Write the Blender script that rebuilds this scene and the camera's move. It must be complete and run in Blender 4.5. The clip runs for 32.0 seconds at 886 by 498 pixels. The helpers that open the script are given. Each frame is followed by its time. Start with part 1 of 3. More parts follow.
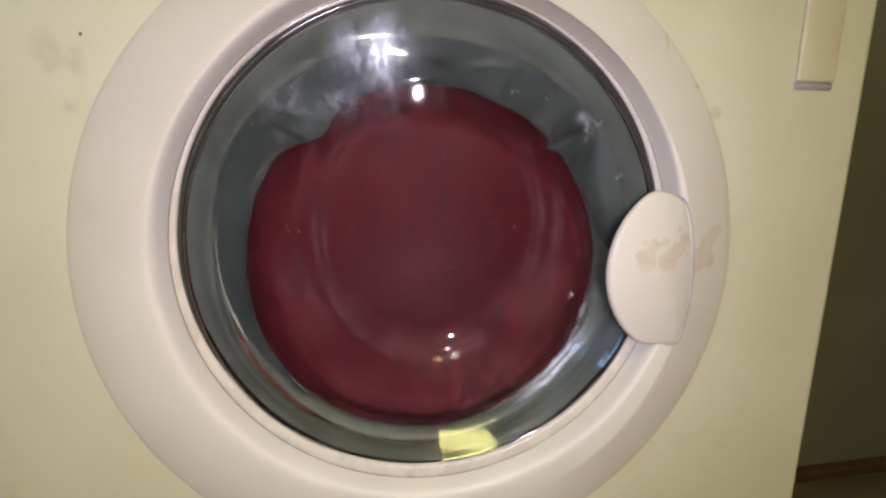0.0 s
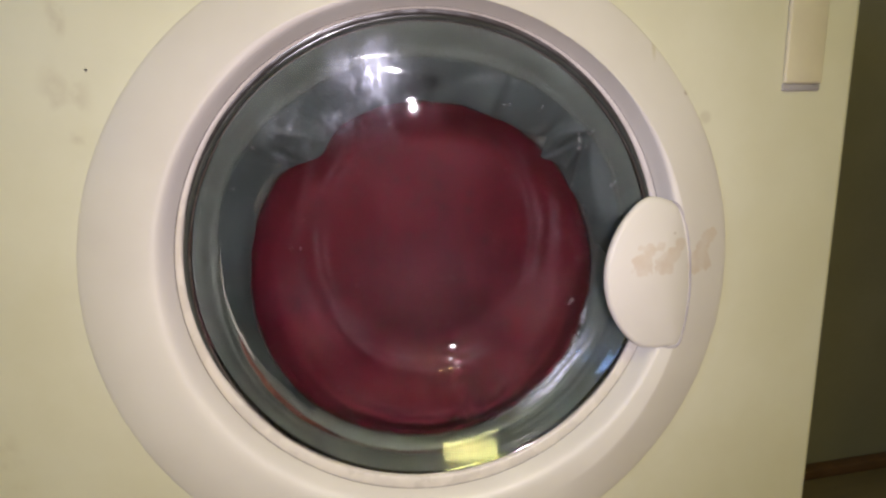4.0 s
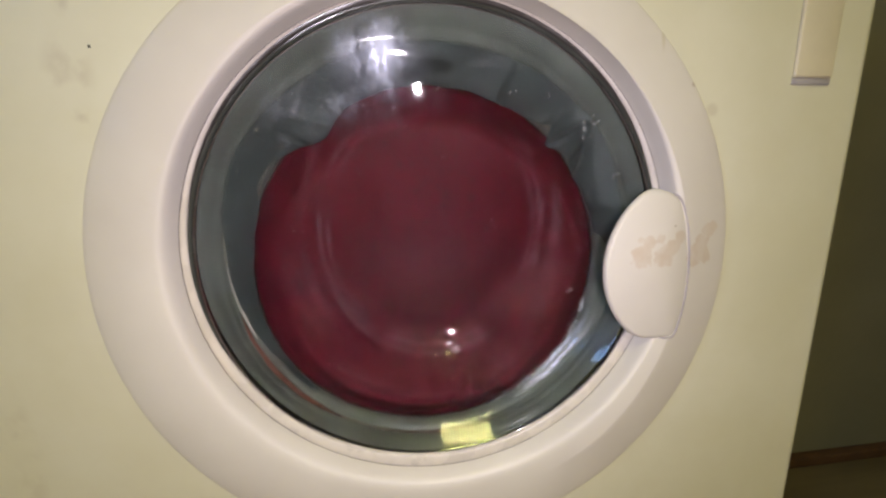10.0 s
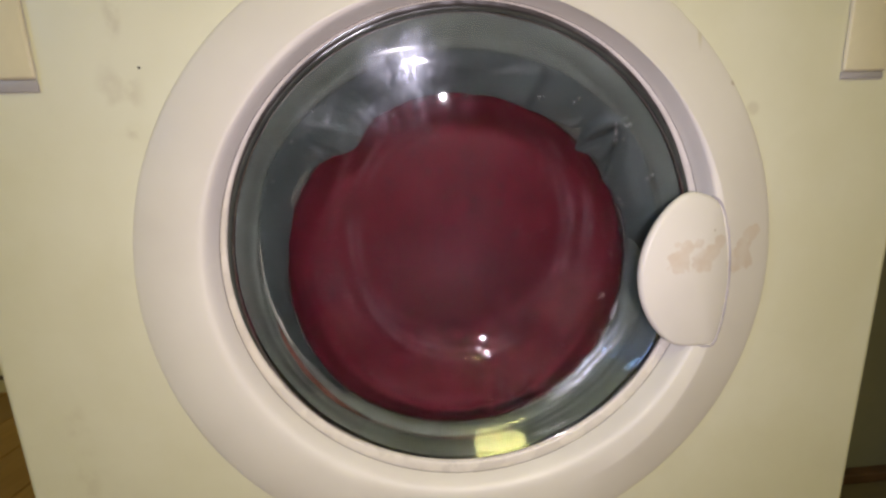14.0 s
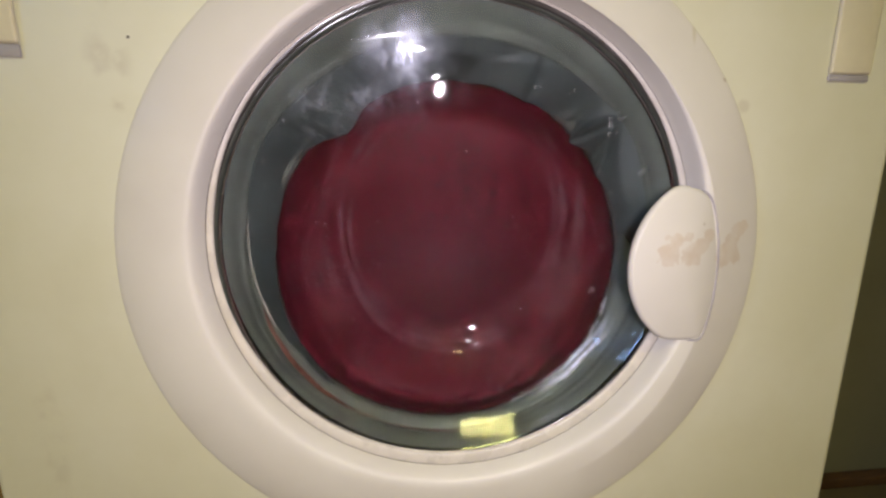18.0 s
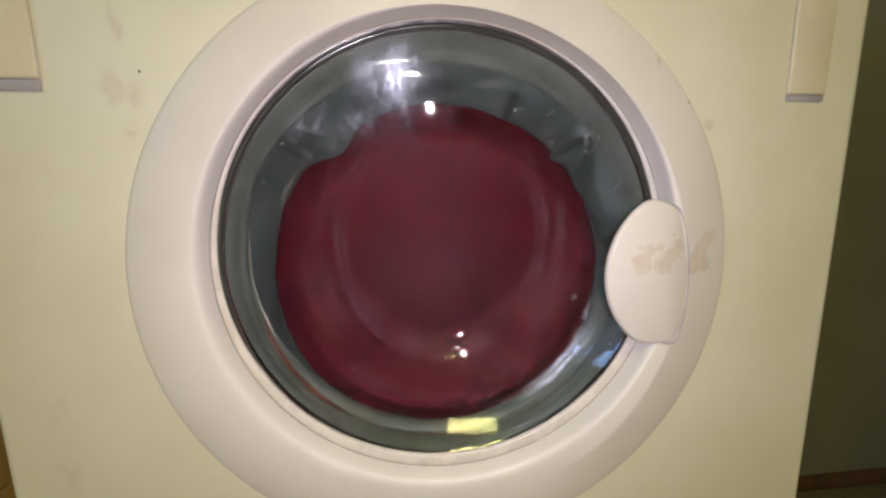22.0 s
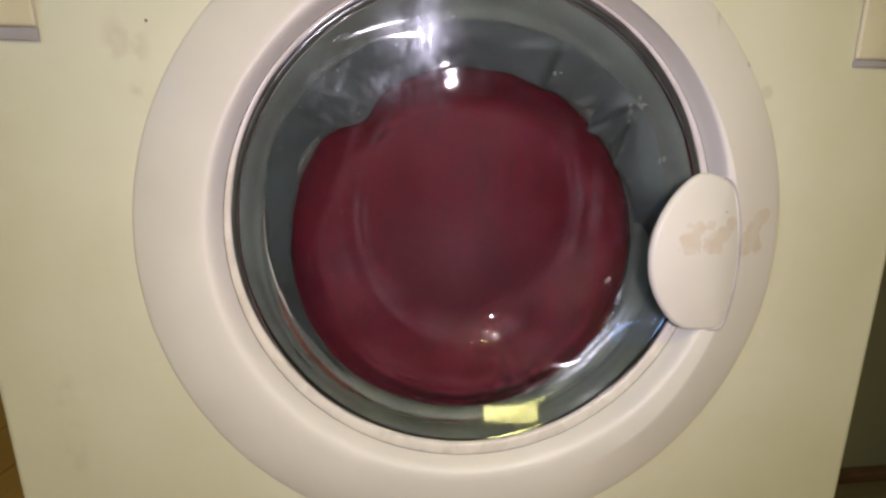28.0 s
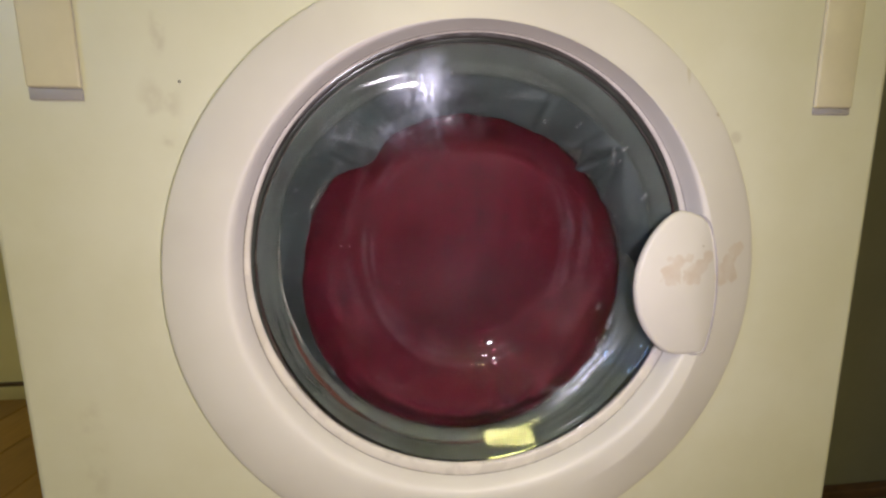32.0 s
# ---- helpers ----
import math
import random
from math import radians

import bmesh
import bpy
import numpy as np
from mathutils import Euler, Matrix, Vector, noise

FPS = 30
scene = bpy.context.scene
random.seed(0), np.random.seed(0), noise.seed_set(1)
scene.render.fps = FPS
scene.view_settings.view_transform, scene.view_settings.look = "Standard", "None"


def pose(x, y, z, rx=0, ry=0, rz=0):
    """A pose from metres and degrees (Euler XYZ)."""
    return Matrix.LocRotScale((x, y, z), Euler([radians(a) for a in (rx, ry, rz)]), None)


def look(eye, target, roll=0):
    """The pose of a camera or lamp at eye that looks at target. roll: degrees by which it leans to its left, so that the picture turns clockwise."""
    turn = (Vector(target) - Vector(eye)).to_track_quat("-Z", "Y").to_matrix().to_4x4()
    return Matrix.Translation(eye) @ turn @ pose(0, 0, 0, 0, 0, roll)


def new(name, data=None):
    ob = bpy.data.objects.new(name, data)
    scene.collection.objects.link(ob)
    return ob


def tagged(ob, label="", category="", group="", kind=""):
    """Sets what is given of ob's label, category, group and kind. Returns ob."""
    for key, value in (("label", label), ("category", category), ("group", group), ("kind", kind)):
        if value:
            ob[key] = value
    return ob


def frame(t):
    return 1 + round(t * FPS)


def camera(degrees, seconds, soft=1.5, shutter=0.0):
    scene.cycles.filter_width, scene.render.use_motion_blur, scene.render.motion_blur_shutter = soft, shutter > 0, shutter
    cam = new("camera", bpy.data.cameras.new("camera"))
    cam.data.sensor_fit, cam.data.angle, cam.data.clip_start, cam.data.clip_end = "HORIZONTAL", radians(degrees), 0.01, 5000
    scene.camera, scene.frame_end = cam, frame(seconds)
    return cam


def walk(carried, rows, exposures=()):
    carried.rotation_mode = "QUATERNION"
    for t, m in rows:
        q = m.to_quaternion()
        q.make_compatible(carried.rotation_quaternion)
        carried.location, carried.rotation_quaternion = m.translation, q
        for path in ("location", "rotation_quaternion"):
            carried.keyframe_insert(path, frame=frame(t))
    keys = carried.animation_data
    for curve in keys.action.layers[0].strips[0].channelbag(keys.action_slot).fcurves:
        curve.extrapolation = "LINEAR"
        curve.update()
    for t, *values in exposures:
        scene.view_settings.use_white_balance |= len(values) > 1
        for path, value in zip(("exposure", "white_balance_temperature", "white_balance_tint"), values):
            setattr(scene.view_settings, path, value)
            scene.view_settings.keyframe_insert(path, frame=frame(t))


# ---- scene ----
cam = camera(100.0, 32.0, soft=2.6)
# seconds, eye x y z, yaw, pitch, roll
ROWS = [
    (0.0, -0.0309, -0.2302, 0.5222, -8.12, -9.38, -0.07),
    (0.5, -0.0294, -0.2347, 0.5229, -7.81, -8.54, -0.88),
    (1.0, -0.0270, -0.2382, 0.5263, -7.72, -7.97, -1.58),
    (1.5, -0.0277, -0.2385, 0.5263, -7.56, -7.68, -1.96),
    (2.0, -0.0270, -0.2355, 0.5259, -7.60, -7.79, -2.09),
    (2.5, -0.0279, -0.2335, 0.5257, -7.74, -8.34, -2.11),
    (3.0, -0.0279, -0.2347, 0.5275, -7.67, -8.56, -2.12),
    (3.5, -0.0282, -0.2341, 0.5269, -7.66, -8.55, -2.25),
    (5.5, -0.0291, -0.2366, 0.5314, -7.50, -8.78, -2.33),
    (6.0, -0.0273, -0.2358, 0.5312, -7.42, -9.05, -2.29),
    (6.5, -0.0239, -0.2352, 0.5340, -7.26, -9.08, -2.12),
    (7.0, -0.0269, -0.2379, 0.5344, -7.21, -9.08, -1.87),
    (7.5, -0.0268, -0.2368, 0.5329, -7.25, -8.94, -1.60),
    (8.0, -0.0259, -0.2455, 0.5339, -7.22, -8.97, -1.30),
    (8.5, -0.0256, -0.2418, 0.5309, -6.98, -9.09, -1.12),
    (9.0, -0.0253, -0.2357, 0.5292, -7.41, -9.97, -1.08),
    (9.5, -0.0248, -0.2365, 0.5308, -7.37, -10.13, -0.94),
    (10.0, -0.0294, -0.2363, 0.5296, -7.46, -10.98, -0.85),
    (10.5, -0.0318, -0.2288, 0.5262, -7.45, -11.32, -0.92),
    (11.0, -0.0321, -0.2242, 0.5269, -7.04, -11.47, -1.06),
    (11.5, -0.0256, -0.2326, 0.5289, -6.22, -11.31, -1.36),
    (12.0, -0.0280, -0.2361, 0.5310, -5.53, -11.02, -1.69),
    (12.5, -0.0310, -0.2383, 0.5356, -4.74, -10.72, -2.00),
    (13.0, -0.0345, -0.2343, 0.5314, -4.11, -10.92, -2.10),
    (13.5, -0.0328, -0.2341, 0.5299, -4.22, -10.46, -2.12),
    (14.0, -0.0340, -0.2361, 0.5321, -3.92, -10.43, -1.94),
    (14.5, -0.0329, -0.2400, 0.5331, -4.09, -9.55, -1.59),
    (16.5, -0.0399, -0.2460, 0.5305, -5.73, -6.98, -0.26),
    (17.0, -0.0385, -0.2426, 0.5294, -5.69, -8.08, -0.31),
    (17.5, -0.0373, -0.2359, 0.5236, -5.51, -9.11, -0.46),
    (18.0, -0.0350, -0.2357, 0.5206, -5.47, -9.84, 0.02),
    (18.5, -0.0393, -0.2364, 0.5196, -6.10, -9.44, 0.79),
    (19.0, -0.0411, -0.2404, 0.5228, -6.35, -9.45, 0.87),
    (19.5, -0.0440, -0.2394, 0.5198, -6.26, -9.27, 0.52),
    (20.0, -0.0430, -0.2377, 0.5184, -6.12, -9.23, 0.15),
    (20.5, -0.0359, -0.2454, 0.5227, -5.83, -9.13, -0.10),
    (21.0, -0.0352, -0.2470, 0.5242, -5.76, -8.84, -0.37),
    (21.5, -0.0314, -0.2511, 0.5268, -5.68, -8.77, -0.54),
    (22.0, -0.0293, -0.2527, 0.5264, -5.62, -8.65, -0.68),
    (22.5, -0.0296, -0.2457, 0.5227, -5.57, -8.99, -0.83),
    (23.0, -0.0299, -0.2444, 0.5233, -5.49, -9.39, -0.87),
    (23.5, -0.0299, -0.2471, 0.5254, -5.43, -9.62, -0.89),
    (24.0, -0.0287, -0.2455, 0.5246, -5.26, -9.77, -0.77),
    (24.5, -0.0273, -0.2460, 0.5268, -5.42, -9.80, -0.71),
    (25.0, -0.0254, -0.2461, 0.5271, -5.44, -9.61, -0.63),
    (25.5, -0.0281, -0.2457, 0.5258, -5.50, -9.72, -0.53),
    (27.5, -0.0337, -0.2414, 0.5211, -5.39, -10.06, -0.18),
    (28.0, -0.0454, -0.2336, 0.5144, -5.18, -10.25, 0.06),
    (28.5, -0.0471, -0.2392, 0.5160, -5.25, -9.29, 0.39),
    (29.0, -0.0466, -0.2435, 0.5200, -5.46, -8.10, 0.60),
    (29.5, -0.0476, -0.2482, 0.5224, -5.34, -7.38, 0.69),
    (30.0, -0.0461, -0.2517, 0.5248, -5.16, -7.02, 0.68),
    (30.5, -0.0539, -0.2528, 0.5298, -4.97, -7.40, 0.50),
    (31.0, -0.0530, -0.2502, 0.5307, -4.96, -7.70, 0.23),
    (31.5, -0.0542, -0.2526, 0.5340, -5.34, -8.14, 0.04),
    (32.0, -0.0499, -0.2519, 0.5297, -5.57, -7.88, -0.26),
]

walk(cam, [(t, Matrix.Translation((x, y, z)) @ pose(0, 0, 0, 0, 0, yaw) @ pose(0, 0, 0, 90 + pitch) @ pose(0, 0, 0, 0, 0, roll))
           for t, x, y, z, yaw, pitch, roll in ROWS], exposures=[(0, 0.42, 6450, 14), (32, 0.42, 6450, 14)])

# ---- world and lamps ----
world = bpy.data.worlds.new("world")
world.use_nodes = True
world.node_tree.nodes["Background"].inputs[0].default_value = (0.02, 0.03, 0.06, 1)
world.node_tree.nodes["Background"].inputs[1].default_value = 0.3
scene.world = world


def area_lamp(name, at, target, power, sx, sy, colour):
    data = bpy.data.lights.new(name, "AREA")
    data.shape, data.size, data.size_y = ("RECTANGLE" if sx != sy else "DISK"), sx, sy
    data.energy, data.color = power, colour
    ob = new(name, data)
    ob.matrix_world = look(at, target)
    return ob


# the torch of the phone, beside the lens, and the room's ceiling lamp
area_lamp("phone_torch", (-0.0110, -0.2705, 0.5235), (0.0, 0.0, 0.475), 0.622, 0.009, 0.009, (0.972, 0.882, 0.975))
LAMP = (-0.069, -1.586, 2.34)
LX, LY = 0.30, 0.108
area_lamp("ceiling_lamp_light", (LAMP[0], LAMP[1], LAMP[2] - 0.036), (LAMP[0], LAMP[1], 0), 13.5, 2 * LX, 2 * LY, (1.0, 0.93, 0.34))
# evening daylight in the opening of the window
area_lamp("window_light", (-1.93, -1.40, 1.43), (0.0, -1.40, 1.43), 7.0, 0.30, 0.36, (0.30, 0.52, 1.0))


# ---- materials ----
class Nodes:
    """A small wrapper to write node materials in few lines."""

    def __init__(self, name):
        self.m = bpy.data.materials.new(name)
        self.m.use_nodes = True
        self.t = self.m.node_tree
        self.bsdf = self.t.nodes["Principled BSDF"]
        self.out = self.t.nodes["Material Output"]
        self.pos = self.add("ShaderNodeNewGeometry").outputs["Position"]

    def add(self, kind, **inputs):
        n = self.t.nodes.new(kind)
        for key, v in inputs.items():
            self.put(n, key, v)
        return n

    def put(self, node, key, v):
        socket = node.inputs[int(key[1:])] if key[0] == "i" and key[1:].isdigit() else node.inputs[key]
        if hasattr(v, "is_linked"):
            self.t.links.new(v, socket)
        else:
            socket.default_value = v

    def noise(self, scale, detail=3, stretch=(1, 1, 1), rough=0.5, source=None):
        v = self.add("ShaderNodeMapping", Vector=source or self.pos, Scale=stretch).outputs[0]
        return self.add("ShaderNodeTexNoise", Vector=v, Scale=scale, Detail=detail, Roughness=rough).outputs["Fac"]

    def ramp(self, fac, lo, hi, to_lo=0.0, to_hi=1.0):
        n = self.add("ShaderNodeMapRange", i0=fac, i1=lo, i2=hi, i3=to_lo, i4=to_hi)
        n.interpolation_type = "SMOOTHSTEP"
        return n.outputs[0]

    def math(self, op, a, b=0.0):
        n = self.add("ShaderNodeMath", i0=a, i1=b)
        n.operation = op
        return n.outputs[0]

    def mix(self, fac, a, b):
        n = self.t.nodes.new("ShaderNodeMix")
        n.data_type = "RGBA"
        for s, v in ((0, fac), (6, a), (7, b)):
            if hasattr(v, "is_linked"):
                self.t.links.new(v, n.inputs[s])
            else:
                n.inputs[s].default_value = v if s == 0 else (*v, 1) if len(v) == 3 else v
        return n.outputs[2]

    def near(self, place, radius, soft=0.5, squash=(1, 1, 1)):
        """1 within radius of a place, fading to 0."""
        d = self.add("ShaderNodeVectorMath", i0=self.pos, i1=place)
        d.operation = "SUBTRACT"
        s = self.add("ShaderNodeVectorMath", i0=d.outputs[0], i1=squash)
        s.operation = "MULTIPLY"
        n = self.add("ShaderNodeVectorMath", i0=s.outputs[0])
        n.operation = "LENGTH"
        return self.ramp(n.outputs["Value"], radius * (1 - soft), radius, 1.0, 0.0)

    def box(self, lo, hi, soft=0.0015):
        """1 where x and z lie between lo and hi."""
        sep = self.add("ShaderNodeSeparateXYZ", i0=self.pos)
        out = None
        for axis, k in ((0, 0), (2, 1)):
            a = self.ramp(sep.outputs[axis], lo[k] - soft, lo[k] + soft)
            b = self.ramp(sep.outputs[axis], hi[k] - soft, hi[k] + soft, 1.0, 0.0)
            ab = self.math("MULTIPLY", a, b)
            out = ab if out is None else self.math("MULTIPLY", out, ab)
        return out

    def bump(self, height, strength, distance=0.001):
        b = self.add("ShaderNodeBump", Height=height, Strength=strength, Distance=distance)
        self.put(self.bsdf, "Normal", b.outputs[0])

    def done(self, colour=None, rough=0.5, metal=0.0, **more):
        if colour is not None:
            self.put(self.bsdf, "Base Color", colour if hasattr(colour, "is_linked") else (*colour, 1))
        self.put(self.bsdf, "Roughness", rough)
        self.put(self.bsdf, "Metallic", metal)
        for key, v in more.items():
            self.put(self.bsdf, key.replace("_", " "), v)
        return self.m


def plain(name, colour, rough=0.5, metal=0.0, vary=0.12, scale=9.0, fine=160.0, bump=0.06, stretch=(1, 1, 1)):
    """A surface with broad stains and fine grain."""
    n = Nodes(name)
    dark = [c * (1 - vary) for c in colour]
    light = [min(1, c * (1 + vary * 0.5)) for c in colour]
    broad = n.ramp(n.noise(scale, 4, stretch), 0.35, 0.65)
    grain = n.noise(fine, 2, stretch)
    col = n.mix(n.math("ADD", n.math("MULTIPLY", broad, 0.7), n.math("MULTIPLY", grain, 0.3)), dark, light)
    n.bump(grain, bump)
    return n.done(col, n.ramp(broad, 0, 1, max(0.02, rough - 0.06), min(1, rough + 0.06)), metal)


def residue(n, col):
    """Tan remnants of a sticker torn off across the handle and the ring."""
    out = None
    for x, z, r in ((0.129, 0.477, 0.0085), (0.1335, 0.486, 0.0055), (0.1275, 0.488, 0.0024), (0.141, 0.4885, 0.0036), (0.1445, 0.477, 0.0092), (0.151, 0.4825, 0.0062), (0.157, 0.4885, 0.0052),
                    (0.172, 0.4755, 0.0098), (0.1805, 0.4740, 0.0062), (0.177, 0.4835, 0.0070), (0.1815, 0.4915, 0.0066), (0.1860, 0.4935, 0.0050)):
        b = n.near((x, -0.017, z), 1.35 * r, 0.9, (1, 0, 1))
        out = b if out is None else n.math("MAXIMUM", out, b)
    edge = n.math("MULTIPLY", n.math("SUBTRACT", n.noise(190, 5, rough=0.7), 0.5), 1.7)
    torn = n.ramp(n.math("ADD", out, edge), 0.30, 0.46)
    thin = n.ramp(n.noise(95, 3), 0.3, 0.7, 0.45, 1.0)
    f = n.math("MULTIPLY", n.math("MULTIPLY", torn, thin), 0.5)
    tan = n.mix(n.noise(60, 3), (0.42, 0.30, 0.18), (0.60, 0.47, 0.33))
    return n.mix(f, col, tan)


def enamel():
    n = Nodes("aged_white_enamel")
    broad = n.ramp(n.noise(7, 5, rough=0.6), 0.35, 0.7)
    col = n.mix(broad, (0.675, 0.662, 0.500), (0.735, 0.728, 0.585))
    dirt = n.ramp(n.noise(26, 5, rough=0.65), 0.58, 0.8)
    col = n.mix(n.math("MULTIPLY", dirt, 0.07), col, (0.42, 0.36, 0.24))
    blotch = n.ramp(n.noise(55, 4), 0.42, 0.62)
    for at, r, amount, squash in (((-0.198, 0, 0.588), 0.017, 0.22, (1.1, 0, 0.75)), ((-0.193, 0, 0.566), 0.008, 0.30, (0.8, 0, 1.3)),
                                  ((-0.196, 0, 0.628), 0.010, 0.28, (1.6, 0, 0.6)), ((-0.262, 0, 0.36), 0.03, 0.14, (3.0, 0, 0.5)),
                                  ((0.185, 0, 0.571), 0.006, 0.25, (1, 0, 1))):
        f = n.math("MULTIPLY", n.math("MULTIPLY", n.near(at, r, 0.6, squash), blotch), amount)
        col = n.mix(f, col, (0.34, 0.27, 0.18))
    n.bump(n.noise(240, 2), 0.05, 0.0006)
    return n.done(col, n.ramp(n.noise(18, 3), 0.3, 0.7, 0.33, 0.46))


GC, GR = (0.0, 0.4788), 0.1565         # the rim round the glass
OC, OR_ = (-0.001, 0.4616), 0.1325     # the mouth of the drum
MARK = (0.0032, 0.3272)          # a dirty spot at the foot of the funnel


def ring_plastic():
    n = Nodes("white_door_plastic")
    broad = n.ramp(n.noise(9, 4), 0.35, 0.7)
    col = n.mix(broad, (0.635, 0.607, 0.545), (0.695, 0.672, 0.605))
    grime = n.math("MULTIPLY", n.ramp(n.noise(40, 5, rough=0.7), 0.62, 0.82), 0.14)
    col = n.mix(grime, col, (0.5, 0.42, 0.27))
    streak = n.math("MULTIPLY", n.near((0.1385, 0, 0.612), 0.010, 0.7, (5, 0, 0.9)), 0.35)
    col = n.mix(streak, col, (0.45, 0.4, 0.18))
    for at, size, amount, tone in (((0.1626, -0.010, 0.585), 0.0022, 0.5, (0.3, 0.22, 0.12)), ((0.152, -0.018, 0.496), 0.0009, 0.7, (0.25, 0.18, 0.1)),
                                   ((MARK[0], 0.0, MARK[1]), 0.004, 0.75, (0.16, 0.11, 0.06)), ((MARK[0] - 0.006, 0.0, MARK[1] + 0.0005), 0.006, 0.3, (0.3, 0.24, 0.15))):
        col = n.mix(n.math("MULTIPLY", n.near(at, size, 0.6, (1, 0, 1)), amount), col, tone)
    n.bump(n.noise(300, 2), 0.04, 0.0005)
    return n.done(residue(n, col), n.ramp(n.noise(30, 3), 0.3, 0.7, 0.40, 0.5))


def glass_material():
    n = Nodes("door_glass_clear")
    clear = n.add("ShaderNodeBsdfRefraction", Color=(0.96, 0.98, 0.97, 1), Roughness=0.0, IOR=1.5).outputs[0]
    gloss = n.add("ShaderNodeBsdfGlossy", Color=(0.40, 0.40, 0.40, 1), Roughness=0.03).outputs[0]
    bump = n.add("ShaderNodeBump", Height=n.noise(14, 2), Strength=0.035, Distance=0.004)
    n.put(gloss.node, "Normal", bump.outputs[0])
    fresnel = n.add("ShaderNodeFresnel", IOR=1.5).outputs[0]
    both = n.add("ShaderNodeMixShader", i0=fresnel, i1=clear, i2=gloss).outputs[0]
    dull = n.add("ShaderNodeBsdfDiffuse", Color=(0.66, 0.70, 0.86, 1)).outputs[0]
    grease = n.add("ShaderNodeBsdfGlossy", Color=(0.5, 0.53, 0.62, 1), Roughness=0.42).outputs[0]
    film = n.add("ShaderNodeMixShader", i0=0.45, i1=dull, i2=grease).outputs[0]
    # a real smear, strengthened to carry painted glare round the torch's reflection
    smear_glare = n.math("MULTIPLY", n.ramp(n.noise(22, 5, (1, 1, 0.55), 0.62), 0.47, 0.75), n.near((-0.045, 0.03, 0.60), 0.055, 0.9, (0.8, 0, 1)))
    wipe = n.add("ShaderNodeMapping", Vector=n.pos, Rotation=(0, 0.6, 0), Scale=(1.0, 1.0, 0.35)).outputs[0]
    scratch = n.ramp(n.noise(150, 6, rough=0.72, source=wipe), 0.5, 0.66)
    print_mark = None
    for at, size, squash in (((-0.036, 0.02, 0.606), 0.030, (1.2, 0, 0.9)), ((-0.092, 0.02, 0.566), 0.022, (1, 0, 0.8)), ((-0.065, 0.02, 0.579), 0.020, (0.8, 0, 1.1))):
        b = n.math("MULTIPLY", n.near(at, size, 1.0, squash), 0.4 if print_mark else 1.0)
        print_mark = b if print_mark is None else n.math("MAXIMUM", print_mark, b)
    print_mark = n.math("MULTIPLY", print_mark, scratch)
    scale = n.ramp(n.noise(60, 4, (1, 1, 0.3)), 0.5, 0.8, 0.2, 1.0)
    # reflections along the bend and haze on the bowl's face, painted as pale film
    d = n.add("ShaderNodeVectorMath", i0=n.pos, i1=(0.0, 0.0, 0.4855))
    d.operation = "SUBTRACT"
    e = n.add("ShaderNodeVectorMath", i0=d.outputs[0], i1=(1 / 0.0885, 0.0, 1 / 0.1045))
    e.operation = "MULTIPLY"
    q = n.add("ShaderNodeVectorMath", i0=e.outputs[0])
    q.operation = "LENGTH"
    q = q.outputs["Value"]
    line = n.math("MULTIPLY", n.ramp(q, 0.91, 0.945), n.ramp(q, 0.945, 0.975, 1.0, 0.0))
    line = n.math("ADD", line, n.math("MULTIPLY", n.math("MULTIPLY", n.ramp(q, 0.84, 0.875), n.ramp(q, 0.875, 0.90, 1.0, 0.0)), 0.7))
    line = n.math("ADD", line, n.math("MULTIPLY", n.math("MULTIPLY", n.ramp(q, 1.05, 1.085), n.ramp(q, 1.085, 1.12, 1.0, 0.0)), n.ramp(n.add("ShaderNodeSeparateXYZ", i0=n.pos).outputs[2], 0.41, 0.47, 0.1, 0.7)))
    line = n.math("MULTIPLY", line, n.math("MULTIPLY", n.ramp(n.noise(26, 4), 0.38, 0.66, 0.05, 1.0), n.ramp(n.add("ShaderNodeSeparateXYZ", i0=n.pos).outputs[2], 0.515, 0.575, 1.0, 0.0)))
    veil = n.math("MULTIPLY", n.math("MULTIPLY", n.near((-0.006, 0.05, 0.448), 0.095, 0.9, (1, 0, 1)), n.ramp(q, 0.80, 0.93, 1.0, 0.12)), n.ramp(n.noise(24, 5, (1, 1, 0.6), 0.6), 0.3, 0.7, 0.5, 1.0))
    # the heart of that glare, painted as thick film
    glare_core = n.math("MULTIPLY", n.near((-0.033, 0.02, 0.604), 0.017, 1.0, (1.3, 0, 0.75)), n.ramp(scratch, 0.0, 1.0, 0.35, 1.0))
    film_f = n.math("ADD", n.math("MULTIPLY", smear_glare, 0.12), n.math("MULTIPLY", print_mark, 0.30))
    film_f = n.math("ADD", film_f, n.math("MULTIPLY", glare_core, 0.55))
    # the torch's sheen along the lower right wall, painted as a grimy film
    d2 = n.add("ShaderNodeVectorMath", i0=n.pos, i1=(GC[0], 0.0, GC[1]))
    d2.operation = "SUBTRACT"
    e2 = n.add("ShaderNodeVectorMath", i0=d2.outputs[0], i1=(1.0, 0.0, 1.0))
    e2.operation = "MULTIPLY"
    q2 = n.add("ShaderNodeVectorMath", i0=e2.outputs[0])
    q2.operation = "LENGTH"
    q2 = n.math("ADD", q2.outputs["Value"], n.math("MULTIPLY", n.math("SUBTRACT", n.noise(45, 4, rough=0.6), 0.5), 0.006))
    sheen_band = n.math("MULTIPLY", n.ramp(q2, 0.1300, 0.1324), n.ramp(q2, 0.1324, 0.1350, 1.0, 0.0))
    sheen_band = n.math("MULTIPLY", sheen_band, n.near((0.098, 0.02, 0.386), 0.056, 1.0, (1, 0, 1)))
    sheen_band = n.math("MULTIPLY", sheen_band, n.ramp(n.noise(300, 5, rough=0.7), 0.3, 0.65, 0.45, 1.0))
